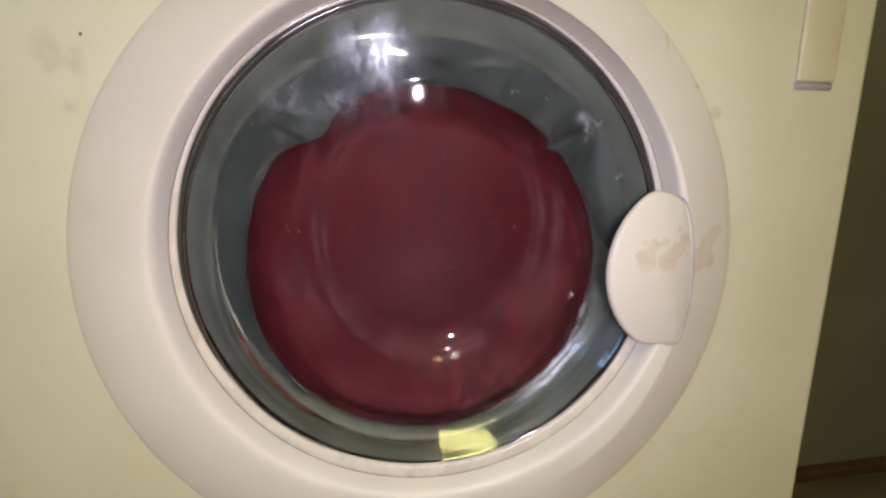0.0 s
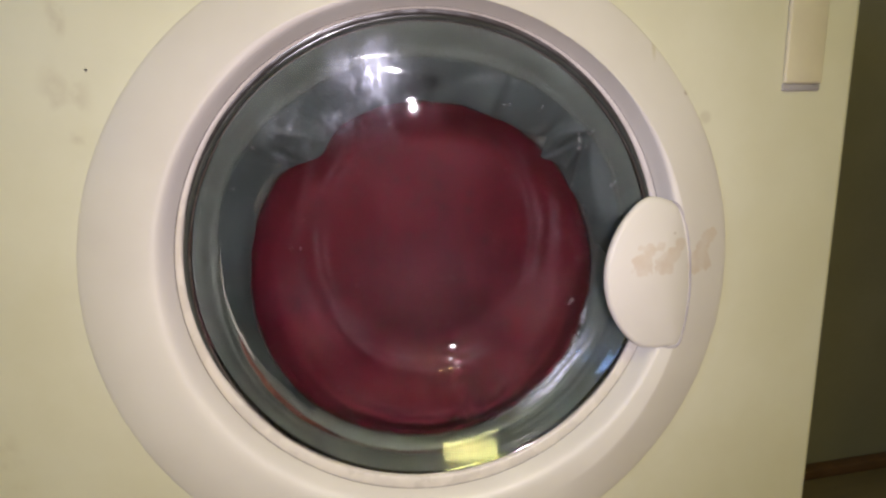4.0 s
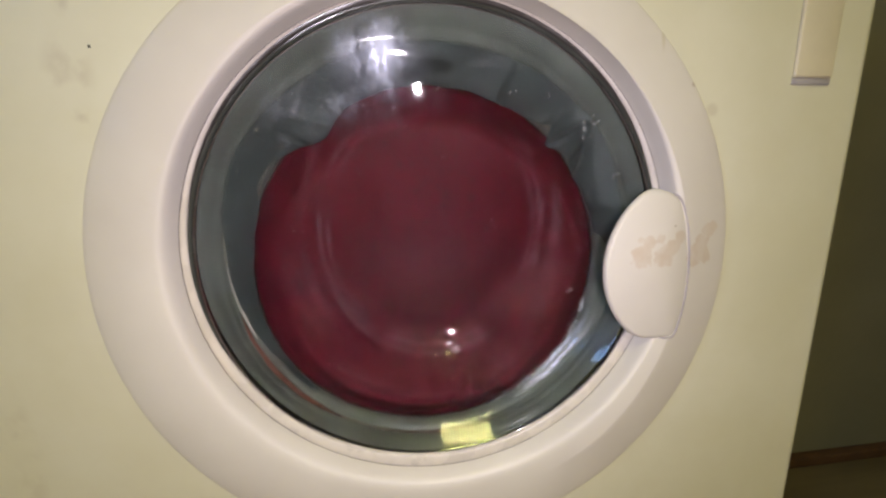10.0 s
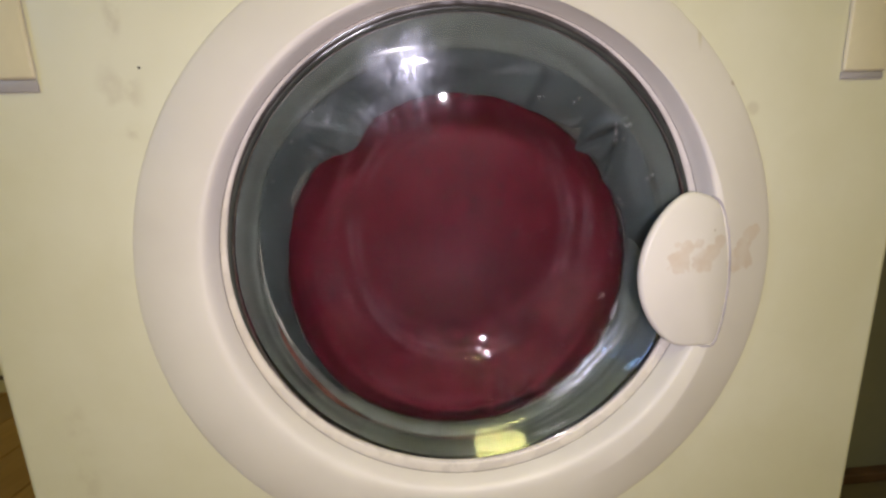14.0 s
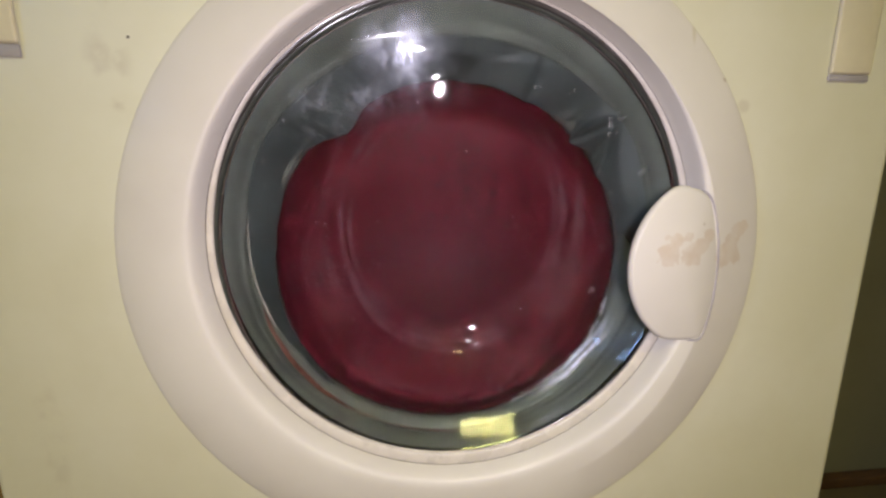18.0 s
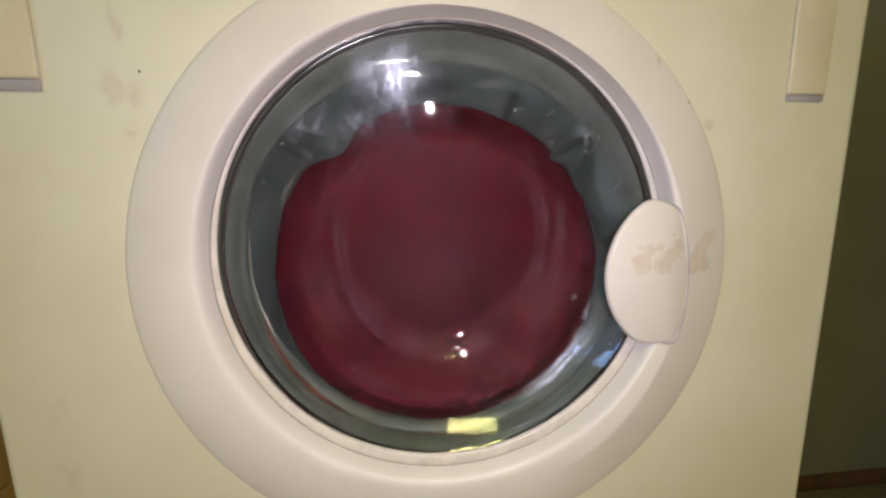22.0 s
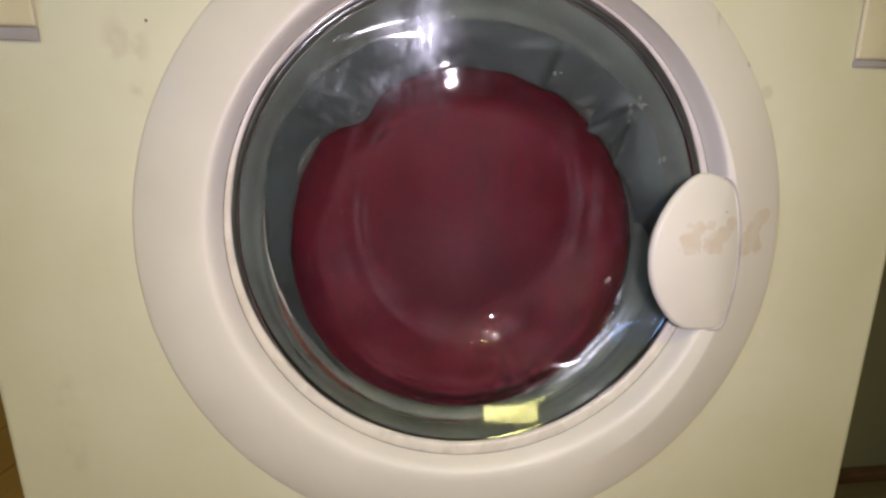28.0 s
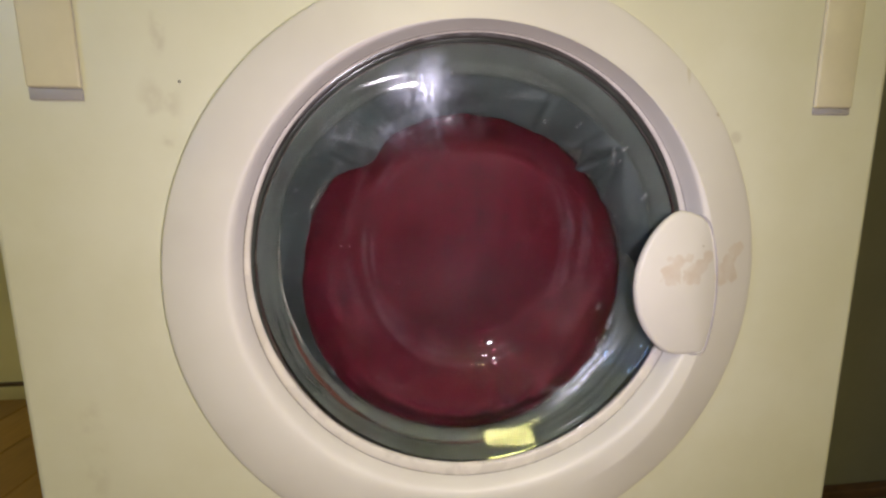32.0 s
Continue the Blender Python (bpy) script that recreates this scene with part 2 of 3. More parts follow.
    film_f = n.math("ADD", film_f, n.math("MULTIPLY", sheen_band, 0.55))
    specks = n.math("MULTIPLY", n.ramp(n.noise(430, 2), 0.675, 0.74), n.ramp(n.noise(40, 3), 0.4, 0.65))
    greasy = n.add("ShaderNodeMixShader", i0=film_f, i1=both, i2=film).outputs[0]
    dust_haze_f = n.math("MULTIPLY", specks, 0.13)
    for fac, amount in ((scale, 0.005), (line, 0.050), (veil, 0.014)):
        dust_haze_f = n.math("ADD", dust_haze_f, n.math("MULTIPLY", fac, amount))
    full = n.add("ShaderNodeMixShader", i0=dust_haze_f, i1=greasy, i2=dull).outputs[0]
    n.t.links.new(full, n.out.inputs[0])
    return n.m


def cloth():
    n = Nodes("wet_red_cloth")
    broad = n.ramp(n.noise(45, 6, (1.4, 1, 0.7), 0.75), 0.3, 0.7)
    fine = n.noise(330, 4, (1.2, 1, 0.8), 0.7)
    weave = n.noise(900, 3, (1.4, 1, 0.8))
    mottle = n.math("ADD", n.math("MULTIPLY", broad, 0.3), n.math("MULTIPLY", n.ramp(fine, 0.38, 0.62), 0.45))
    col = n.mix(n.math("ADD", mottle, n.math("MULTIPLY", n.ramp(weave, 0.38, 0.62), 0.25)), (0.009, 0.0007, 0.0020), (0.054, 0.0028, 0.0076))
    flat = n.add("ShaderNodeMapping", Vector=n.pos, Scale=(1, 0, 1)).outputs[0]
    cells = n.add("ShaderNodeTexVoronoi", Vector=flat, Scale=92)
    pick = n.add("ShaderNodeSeparateColor", Color=cells.outputs["Color"]).outputs[0]
    spots = n.math("MULTIPLY", n.ramp(cells.outputs["Distance"], 0.15, 0.25, 1.0, 0.0), n.ramp(pick, 0.45, 0.52))
    patch = n.near((0.005, 0.05, 0.51), 0.08, 0.5, (1, 0, 1))
    col = n.mix(n.math("MULTIPLY", n.math("MULTIPLY", spots, patch), 0.95), col, (0.005, 0.0006, 0.002))
    streak = n.ramp(n.noise(130, 3, (1.5, 1, 0.12), 0.6), 0.5, 0.72)
    col = n.mix(n.math("MULTIPLY", streak, 0.25), col, (0.075, 0.005, 0.011))
    # a paler, uneven seam line along the foot
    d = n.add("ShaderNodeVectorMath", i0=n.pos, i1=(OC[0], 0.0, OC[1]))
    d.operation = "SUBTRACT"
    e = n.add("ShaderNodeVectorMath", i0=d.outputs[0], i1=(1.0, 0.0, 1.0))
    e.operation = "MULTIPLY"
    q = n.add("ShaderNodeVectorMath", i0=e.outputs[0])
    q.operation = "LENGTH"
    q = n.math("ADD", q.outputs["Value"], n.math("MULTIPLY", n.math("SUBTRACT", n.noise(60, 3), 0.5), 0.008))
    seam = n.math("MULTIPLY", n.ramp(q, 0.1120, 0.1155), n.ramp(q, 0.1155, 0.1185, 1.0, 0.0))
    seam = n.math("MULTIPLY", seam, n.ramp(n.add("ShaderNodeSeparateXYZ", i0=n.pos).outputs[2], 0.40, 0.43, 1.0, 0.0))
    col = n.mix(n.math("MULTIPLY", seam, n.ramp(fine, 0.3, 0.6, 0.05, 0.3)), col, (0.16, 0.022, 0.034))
    n.bump(n.math("ADD", n.math("MULTIPLY", weave, 0.4), fine), 0.35, 0.0015)
    return n.done(col, 0.6, Specular_IOR_Level=0.06)


def boards():
    n = Nodes("brown_floor_boards")
    info = n.add("ShaderNodeObjectInfo").outputs["Random"]
    grain = n.noise(14, 5, (6, 0.7, 1), 0.6)
    col = n.mix(grain, (0.21, 0.11, 0.024), (0.44, 0.25, 0.068))
    col = n.mix(n.math("MULTIPLY", info, 0.4), col, (0.13, 0.06, 0.022))
    n.bump(grain, 0.15)
    return n.done(col, n.ramp(n.noise(5, 3), 0.3, 0.7, 0.32, 0.5))


def glow(name, colour, strength):
    n = Nodes(name)
    e = n.add("ShaderNodeEmission", Color=(*colour, 1), Strength=strength).outputs[0]
    n.t.links.new(e, n.out.inputs[0])
    return n.m


ENAMEL, RING, GLASS, CLOTH, BOARD = enamel(), ring_plastic(), glass_material(), cloth(), boards()
RUBBER = plain("grey_gasket_rubber", (0.058, 0.064, 0.055), 0.14, vary=0.25, scale=25, fine=200, bump=0.03)
# pale colour for the streak of shine on the gasket's left side
FOLD_SHINE = plain("pale_shine_rubber", (0.17, 0.155, 0.135), 0.3, vary=0.3, scale=40, fine=300, bump=0.1)
SEAL = plain("dark_brown_seal", (0.095, 0.078, 0.066), 0.3, vary=0.3, scale=30)
BEAD = plain("dark_glossy_rim", (0.062, 0.057, 0.053), 0.2, 0.0, vary=0.2, scale=60, bump=0.03)
LIP = plain("pale_grey_lip_plastic", (0.66, 0.62, 0.55), 0.3, vary=0.1, scale=40)
STRIP = plain("yellowed_strip_plastic", (0.71, 0.66, 0.48), 0.45, vary=0.12, scale=14)
CAP = plain("grey_cap_plastic", (0.40, 0.38, 0.40), 0.5, vary=0.1, scale=40)
STEEL = plain("drum_steel", (0.55, 0.55, 0.55), 0.3, 1.0, vary=0.15, scale=20)
WALL = plain("yellow_wall_paint", (0.66, 0.61, 0.36), 0.7, vary=0.12, scale=3, fine=70, bump=0.1)
OLIVE = plain("dark_olive_paint", (0.165, 0.160, 0.128), 0.62, vary=0.2, scale=5, fine=120, bump=0.1)
WHITEWASH = plain("ceiling_whitewash", (0.80, 0.78, 0.70), 0.8, vary=0.06, scale=2, fine=60)
WOOD = plain("dark_brown_trim_wood", (0.07, 0.035, 0.018), 0.45, vary=0.3, scale=8, stretch=(8, 8, 0.6))
LEDGE = plain("dull_olive_brown_strip", (0.115, 0.092, 0.052), 0.5, vary=0.3, scale=9, stretch=(0.4, 4, 1))
SKIRT = plain("pale_skirting_paint", (0.60, 0.54, 0.30), 0.5, vary=0.15, scale=12)
SHADE = plain("purple_grey_gap_shade", (0.36, 0.335, 0.34), 0.6, vary=0.2, scale=40)
SPECK = plain("black_chip", (0.02, 0.018, 0.015), 0.6)
FRAME = plain("white_window_paint", (0.75, 0.74, 0.70), 0.4, vary=0.06)
DIFFUSER = glow("lamp_diffuser", (1.0, 0.86, 0.22), 6.0)
DUSK = glow("evening_sky", (0.25, 0.42, 1.0), 2.2)


def water():
    n = Nodes("water_drop_clear")
    clear = n.add("ShaderNodeBsdfRefraction", Color=(1, 1, 1, 1), Roughness=0.0, IOR=1.33).outputs[0]
    gloss = n.add("ShaderNodeBsdfGlossy", Color=(1, 1, 1, 1), Roughness=0.2).outputs[0]
    fres = n.add("ShaderNodeFresnel", IOR=1.45).outputs[0]
    n.t.links.new(n.add("ShaderNodeMixShader", i0=n.math("ADD", fres, 0.05), i1=clear, i2=gloss).outputs[0], n.out.inputs[0])
    return n.m


WATER = water()
SLATE = plain("wet_slate_cloth", (0.036, 0.046, 0.044), 0.5, vary=0.3, scale=22, fine=700, bump=0.25)
REDDISH = plain("glossy_reddish_brown", (0.060, 0.020, 0.014), 0.12, vary=0.4, scale=45, fine=200, bump=0.05)
SUDS = plain("soap_suds", (0.5, 0.5, 0.51), 0.35, vary=0.05)


# ---- building helpers ----
def thing(name, base, label, category, group="", kind=""):
    ob = new(name)
    ob.location = base
    ob.empty_display_size = 0.05
    return tagged(ob, label, category, group, kind)


def part(name, bm, material, parent=None, label="", smooth=40):
    """Links a bmesh, built in world metres, as one mesh object under a thing or a part."""
    root, base = parent, Vector((0, 0, 0))
    while root is not None:
        base += root.location
        root = root.parent
    mesh = bpy.data.meshes.new(name)
    bmesh.ops.recalc_face_normals(bm, faces=bm.faces)
    bmesh.ops.translate(bm, verts=bm.verts, vec=-base)
    bm.to_mesh(mesh)
    bm.free()
    mesh.materials.append(material)
    if smooth:
        mesh.polygons.foreach_set("use_smooth", [True] * len(mesh.polygons))
        mesh.set_sharp_from_angle(angle=radians(smooth))
    ob = new(name, mesh)
    ob.parent = parent
    return tagged(ob, label) if label else ob


def box(lo, hi, bevel=0.0, segments=2):
    bm = bmesh.new()
    m = Matrix.LocRotScale([(a + b) / 2 for a, b in zip(lo, hi)], None, [b - a for a, b in zip(lo, hi)])
    bmesh.ops.create_cube(bm, size=1, matrix=m)
    if bevel:
        bmesh.ops.bevel(bm, geom=bm.edges[:], offset=bevel, segments=segments, affect="EDGES", profile=0.5)
    return bm


def sheet(rows, closed=True, caps=()):
    """A surface through rows of points; each row is closed on itself."""
    bm = bmesh.new()
    made = [[bm.verts.new(p) for p in row] for row in rows]
    n = len(rows[0])
    for a, b in zip(made, made[1:]):
        for k in range(n if closed else n - 1):
            j = (k + 1) % n
            bm.faces.new((a[k], a[j], b[j], b[k]))
    for c in caps:
        bm.faces.new(made[c])
    return bm


def circle(cx, cz, r, y, n=160):
    return [(cx + r * math.cos(2 * math.pi * k / n), y, cz + r * math.sin(2 * math.pi * k / n)) for k in range(n)]


def lerp(a, b, t):
    return a + (b - a) * t


# ---- the room ----
FLOOR_Y = (-2.6, 0.8)
X0, X1, TOP = -1.95, 1.9, 2.4


def room():
    floor = tagged(part("floor", box((X0, FLOOR_Y[0], -0.06), (X1, FLOOR_Y[1], -0.012)), WOOD), "dark brown wooden subfloor under the boards", "floor", kind="structure")
    wide = 0.13
    x = X0
    while x < X1 - 0.01:
        b = box((x + 0.001, FLOOR_Y[0], -0.011), (min(x + wide, X1) - 0.001, FLOOR_Y[1], 0.0), 0.002, 1)
        part("board", b, BOARD, floor, smooth=0)
        x += wide
    tagged(part("ceiling", box((X0 - 0.1, FLOOR_Y[0] - 0.1, TOP), (X1 + 0.1, FLOOR_Y[1] + 0.1, TOP + 0.1)), WHITEWASH), "whitewashed room ceiling", "ceiling", kind="structure")
    for name, lo, hi, m, label in (
        ("wall_back", (X0 - 0.1, 0.8, -0.06), (0.55, 0.9, TOP), WALL, "yellow painted wall behind the washing machine"),
        ("wall_right", (0.55, 0.27, -0.06), (X1, 0.9, TOP), OLIVE, "dark olive painted wall beside the machine"),
        ("wall_side", (X1, FLOOR_Y[0] - 0.1, -0.06), (X1 + 0.1, 0.27, TOP), OLIVE, "dark olive painted side wall of the room"),
        ("wall_front", (X0 - 0.1, FLOOR_Y[0] - 0.1, -0.06), (X1, FLOOR_Y[0], TOP), WALL, "yellow painted wall facing the machine"),
    ):
        tagged(part(name, box(lo, hi), m), label, "wall", kind="structure")
    # the window's wall, with a real opening
    wy, wz = (-1.60, -1.20), (1.20, 1.66)
    pieces = (((FLOOR_Y[0], -0.06), (wy[0], TOP)), ((wy[1], -0.06), (0.8, TOP)), ((wy[0], -0.06), (wy[1], wz[0])), ((wy[0], wz[1]), (wy[1], TOP)))
    bm = bmesh.new()
    for (a, b), (c, d) in pieces:
        m = Matrix.LocRotScale((X0 - 0.05, (a + c) / 2, (b + d) / 2), None, (0.1, c - a, d - b))
        bmesh.ops.create_cube(bm, size=1, matrix=m)
    tagged(part("wall_window", bm, WALL), "yellow painted wall with a small window", "wall", kind="structure")
    win = thing("window_1", (X0, -1.40, 1.20), "small white framed window with evening light", "window", kind="structure")
    for lo, hi in (((wy[0], wz[0]), (wy[1], wz[0] + 0.04)), ((wy[0], wz[1] - 0.04), (wy[1], wz[1])), ((wy[0], wz[0] + 0.04), (wy[0] + 0.04, wz[1] - 0.04)), ((wy[1] - 0.04, wz[0] + 0.04), (wy[1], wz[1] - 0.04))):
        part("window_frame", box((X0 - 0.07, lo[0], lo[1]), (X0 - 0.02, hi[0], hi[1]), 0.003), FRAME, win)
    backdrop = part("backdrop", box((X0 - 0.4, -2.2, 0.8), (X0 - 0.38, -0.6, 2.1)), DUSK)
    tagged(backdrop, "blue evening sky outside the window", "sky", kind="structure")
    tagged(part("baseboard", box((X0, 0.782, 0.0), (0.5, 0.7999, 0.036), 0.003), SKIRT), "pale yellow painted skirting along the wall", "skirting", kind="structure")
    tagged(part("baseboard", box((0.53, 0.252, 0.0), (X1, 0.2699, 0.028), 0.004), WOOD), "dark brown skirting below the olive wall", "skirting", kind="structure")
    tagged(part("trim", box((0.45, 0.06, 0.0), (X1, 0.2518, 0.014), 0.004), LEDGE), "dull olive-brown strip on the floor along the wall", "floor strip", kind="structure")
    tagged(part("trim", box((X0, 0.786, 0.0365), (0.5, 0.7999, 0.044), 0.002), WOOD), "dark line of trim on top of the skirting", "trim", kind="structure")
    lamp = thing("ceiling_lamp", (LAMP[0], LAMP[1], TOP), "yellow glowing rectangular ceiling lamp", "lamp")
    part("housing", box((LAMP[0] - LX - 0.03, LAMP[1] - LY - 0.03, LAMP[2]), (LAMP[0] + LX + 0.03, LAMP[1] + LY + 0.03, TOP), 0.01), FRAME, lamp)
    part("diffuser", box((LAMP[0] - LX, LAMP[1] - LY, LAMP[2] - 0.03), (LAMP[0] + LX, LAMP[1] + LY, LAMP[2] - 0.001), 0.008), DIFFUSER, lamp, "glowing yellow diffuser")


# ---- the washing machine ----
W, D, H = 0.302, 0.55, 0.85
RC, RR = (-0.0015, 0.4688), 0.2021     # the door ring's outer edge
CC, CR = (-0.0045, 0.4665), 0.1698      # its crest


def front_panel(machine):
    n = 192
    hole = circle(RC[0], RC[1], 0.19, 0, n)
    x0, x1, z0, z1 = -W + 0.006, W - 0.006, 0.02, H - 0.03
    edge = []
    for k in range(n):
        c, s = math.cos(2 * math.pi * k / n), math.sin(2 * math.pi * k / n)
        f = min([(b - o) / v for v, o, lo, hi in ((c, RC[0], x0, x1), (s, RC[1], z0, z1)) for b in (lo, hi) if abs(v) > 1e-9 and (b - o) / v > 0])
        edge.append((RC[0] + c * f, 0.0, RC[1] + s * f))
    # square the four corners
    for cx in (x0, x1):
        for cz in (z0, z1):
            k = min(range(n), key=lambda i: (edge[i][0] - cx) ** 2 + (edge[i][2] - cz) ** 2)
            edge[k] = (cx, 0.0, cz)
    back = lambda row: [(x, 0.0012, z) for x, _, z in row]
    rows = [back(edge), edge] + [[tuple(lerp(a, b, t) for a, b in zip(e, h)) for e, h in zip(edge, hole)] for t in (0.25, 0.5, 0.75, 1.0)] + [back(hole)]
    part("front_panel", sheet(rows), ENAMEL, machine)


def side_panel(machine, sign):
    prof = [(sign * (W - 0.006 + 0.006 * math.sin(a)), 0.006 - 0.006 * math.cos(a)) for a in [radians(15 * i) for i in range(7)]] + [(sign * W, D)]
    inner = [(x - sign * 0.0012, y + 0.0012) for x, y in prof]
    outline = prof + inner[::-1]
    rows = [[(x, y, z) for x, y in outline] for z in (0.02, H - 0.03)]
    part("side_panel", sheet(rows, caps=(0, 1)), ENAMEL, machine)


def slope_y(t):
    return -0.0085 - 0.0075 * (t if t < 0.9 else 0.9 + 0.1 * math.sin((t - 0.9) * 10 * 1.2) / 1.2)


def soften(row, y):
    """Towards the hinge and the foot the ring runs flatter and has no sharp crest."""
    for k, (x, deep, z) in enumerate(row):
        w = max(0.0, min(1.0, (math.cos(2 * math.pi * k / len(row) - radians(215)) + 0.25) / 0.5))
        row[k] = (x, lerp(deep, y, w * w * (3 - 2 * w)), z)


def ring_rows():
    """The door ring, from its foot on the panel over the crest into the funnel to the glass."""
    rows = []

    def add(cx, cz, r, y):
        rows.append(circle(cx, cz, r, y, 192))

    add(*RC, RR, 0.002)
    add(*RC, RR, -0.0002)
    add(*RC, RR, -0.0050)
    for a in (0, 25, 50, 75):
        add(*RC, RR - 0.0016 * (1 - math.cos(radians(a))), -0.0072 - 0.0013 * math.sin(radians(a)))
    for i in range(1, 13):
        t = i / 12
        add(lerp(RC[0], CC[0], t), lerp(RC[1], CC[1], t), lerp(RR - 0.0014, CR, t), slope_y(t))
        soften(rows[-1], lerp(-0.0085, -0.0118, t * (2 - t)))
    for i in range(1, 25):
        t = i / 24
        add(lerp(CC[0], GC[0], t), lerp(CC[1], GC[1], t), lerp(CR, GR + 0.0012, t ** 0.9), funnel_y(t))
        soften(rows[-1], lerp(-0.0118, 0.001, 0.12 * t * t + 0.88 * t ** 7))
    add(*GC, GR - 0.0002, 0.006)
    add(*GC, GR + 0.02, 0.008)
    return rows


def funnel_y(t):
    s = t * t * (3 - 2 * t)
    return lerp(-0.0160, 0.001, 0.10 * t + 0.04 * s + 0.86 * t ** 13)


def ring_y(x, z):
    """The depth of the ring's face."""
    lo, hi = 0.0, 1.0
    for _ in range(24):
        t = (lo + hi) / 2
        r = math.hypot(x - lerp(RC[0], CC[0], t), z - lerp(RC[1], CC[1], t))
        lo, hi = (t, hi) if r < lerp(RR - 0.0014, CR, t) else (lo, t)
    if hi > 0.999:
        r = math.hypot(x - CC[0] - 0.002, z - CC[1] - 0.006)
        return funnel_y(max(0.0, min(1.0, (CR - r) / (CR - GR))))
    return slope_y(t)


def glass_y(x, z, soft=0.05, inside=False):
    """The depth of the outside of the glass bowl: an oval face, tilted back at its foot, and a wall that sweeps out to the round rim."""
    r = math.hypot(x - GC[0], z - GC[1])
    q = math.hypot(x / 0.0868, (z - 0.4994) / 0.0908)
    a, b = (q - 1) * 0.0888, 0.150 - r
    u = max(-1.0, a / max(a + b, 1e-6)) if b > 0 else 1.0
    u = min(1.0, 0.5 * (u + math.sqrt(u * u + soft * soft)))
    # the wall's swell changes from the top over the sides to the foot
    down = max(0.0, (GC[1] - z) / (r + 1e-6))
    side, foot = [t * t * (3 - 2 * t) for t in (min(1.0, down / 0.7), max(0.0, min(1.0, (down - 0.6) / 0.4)))]
    c = lerp(lerp(0.256, -0.527, side), 0.42 if inside else -0.039, foot)
    m = 2 * math.pi * lerp(0.564, 0.558, foot)
    p = u + c / (2 * math.pi) * (math.sin(2 * math.pi * u - m) + math.sin(m))
    top = max(0.0, min(1.0, (z - 0.50) / 0.06))
    face = 0.0381 + (GC[1] - z) * 0.2729 + r * r * 0.265 + top * top * (3 - 2 * top) * (0.009 * (z - 0.58) - 0.029 * x)
    low = max(0.0, min(1.0, (0.54 - z) / 0.06))
    ridge = 0.0
    if not inside:
        for at, wide, high in ((0.97, 0.020, 0.0003), (1.26, 0.024, 0.0006 * foot), (0.90, 0.014, 0.00008), (0.85, 0.014, 0.00006), (1.14, 0.024, 0.0003 * (1 - down))):
            ridge += high * math.exp(-((q - at) / wide) ** 2)
        ridge -= 0.00009 * (1 - foot) * math.exp(-((u - 0.88) / 0.03) ** 2)
    return face - (face - 0.0032) * p + ridge * low


def glass_in(x, z):
    """The depth of its inside, thicker at the bend."""
    r = math.hypot(x - GC[0], z - GC[1])
    return glass_y(x, z, 0.08, True) + 0.0066 + 0.12 * max(0.0, min(0.03, 0.150 - r))


def bowl(depth):
    rows = []
    for i in range(113):
        r = 0.1518 * (1 - i / 112) + 0.0002
        rows.append([(x, depth(x, z), z) for x, _, z in circle(GC[0], GC[1], r, 0, 240)])
    return rows


def handle_rows():
    hx, hz = 0.138, 0.469
    n = 96

    def reach(a):
        c, s = math.cos(a), math.sin(a)

        def disc(cx, cz, r):
            dx, dz = hx - cx, hz - cz
            b = dx * c + dz * s
            return -b + math.sqrt(b * b - dx * dx - dz * dz + r * r)

        cuts = [disc(0.169, 0.4690, 0.0622), disc(0.007, 0.458, 0.1594)]
        cuts.append(0.0525 / max(abs(s), 1e-6))
        if s > 0 and s + 0.42 * c > 1e-6:
            cuts.append(0.0537 / (s + 0.42 * c))
        p = -26.0
        return sum(v ** p for v in cuts) ** (1 / p)

    out = [(reach(2 * math.pi * k / n), 2 * math.pi * k / n) for k in range(n)]

    def row(f, y):
        return [(hx + r * f * math.cos(a), y, hz + r * f * math.sin(a)) for r, a in out]

    rows = [row(0.72, 0.001), row(0.80, -0.005), row(0.92, -0.0095), row(0.985, -0.0115), row(1.0, -0.0128)]
    for a in (18, 36, 54, 72, 86):
        rows.append(row(1 - 0.075 * (1 - math.cos(radians(a))), -0.0128 - 0.0036 * math.sin(radians(a))))
    for f in (0.86, 0.76, 0.6, 0.4, 0.2, 0.02):
        rows.append(row(f, -0.0164 - 0.0050 * (0.8556 - f * f)))
    return rows


def gasket_rows():
    """The grey rubber bellows between door and drum, uneven where it sags."""
    prof = [(0.1540, 0.0085), (0.1528, 0.0112), (0.1512, 0.0150), (0.1501, 0.0190), (0.1495, 0.0230), (0.1489, 0.0252), (0.1481, 0.0264), (0.1472, 0.0274), (0.1465, 0.0290), (0.1460, 0.0312),
            (0.1454, 0.0328), (0.1446, 0.0336), (0.1436, 0.03405), (0.1426, 0.0345), (0.1416, 0.03495), (0.1406, 0.0355), (0.1396, 0.0362), (0.1386, 0.0369), (0.1376, 0.0376), (0.1366, 0.0383),
            (0.1354, 0.0394), (0.1342, 0.0410), (0.1331, 0.0436), (0.1325, 0.0480), (0.1345, 0.056), (0.142, 0.062), (0.150, 0.068)]
    rows = []
    n = 240
    for i, (r, y) in enumerate(prof):
        t = i / (len(prof) - 1)
        cx, cz = lerp(GC[0], OC[0], min(1, t * 1.5)), lerp(GC[1], OC[1], min(1, t * 1.5))
        row = []
        for k in range(n):
            a = 2 * math.pi * k / n
            rr = r + 0.0004 * math.sin(5 * a + 0.3 * i) + 0.0002 * math.sin(31 * a)
            row.append((cx + rr * math.cos(a), y, cz + rr * math.sin(a)))
        rows.append(row)
    return rows


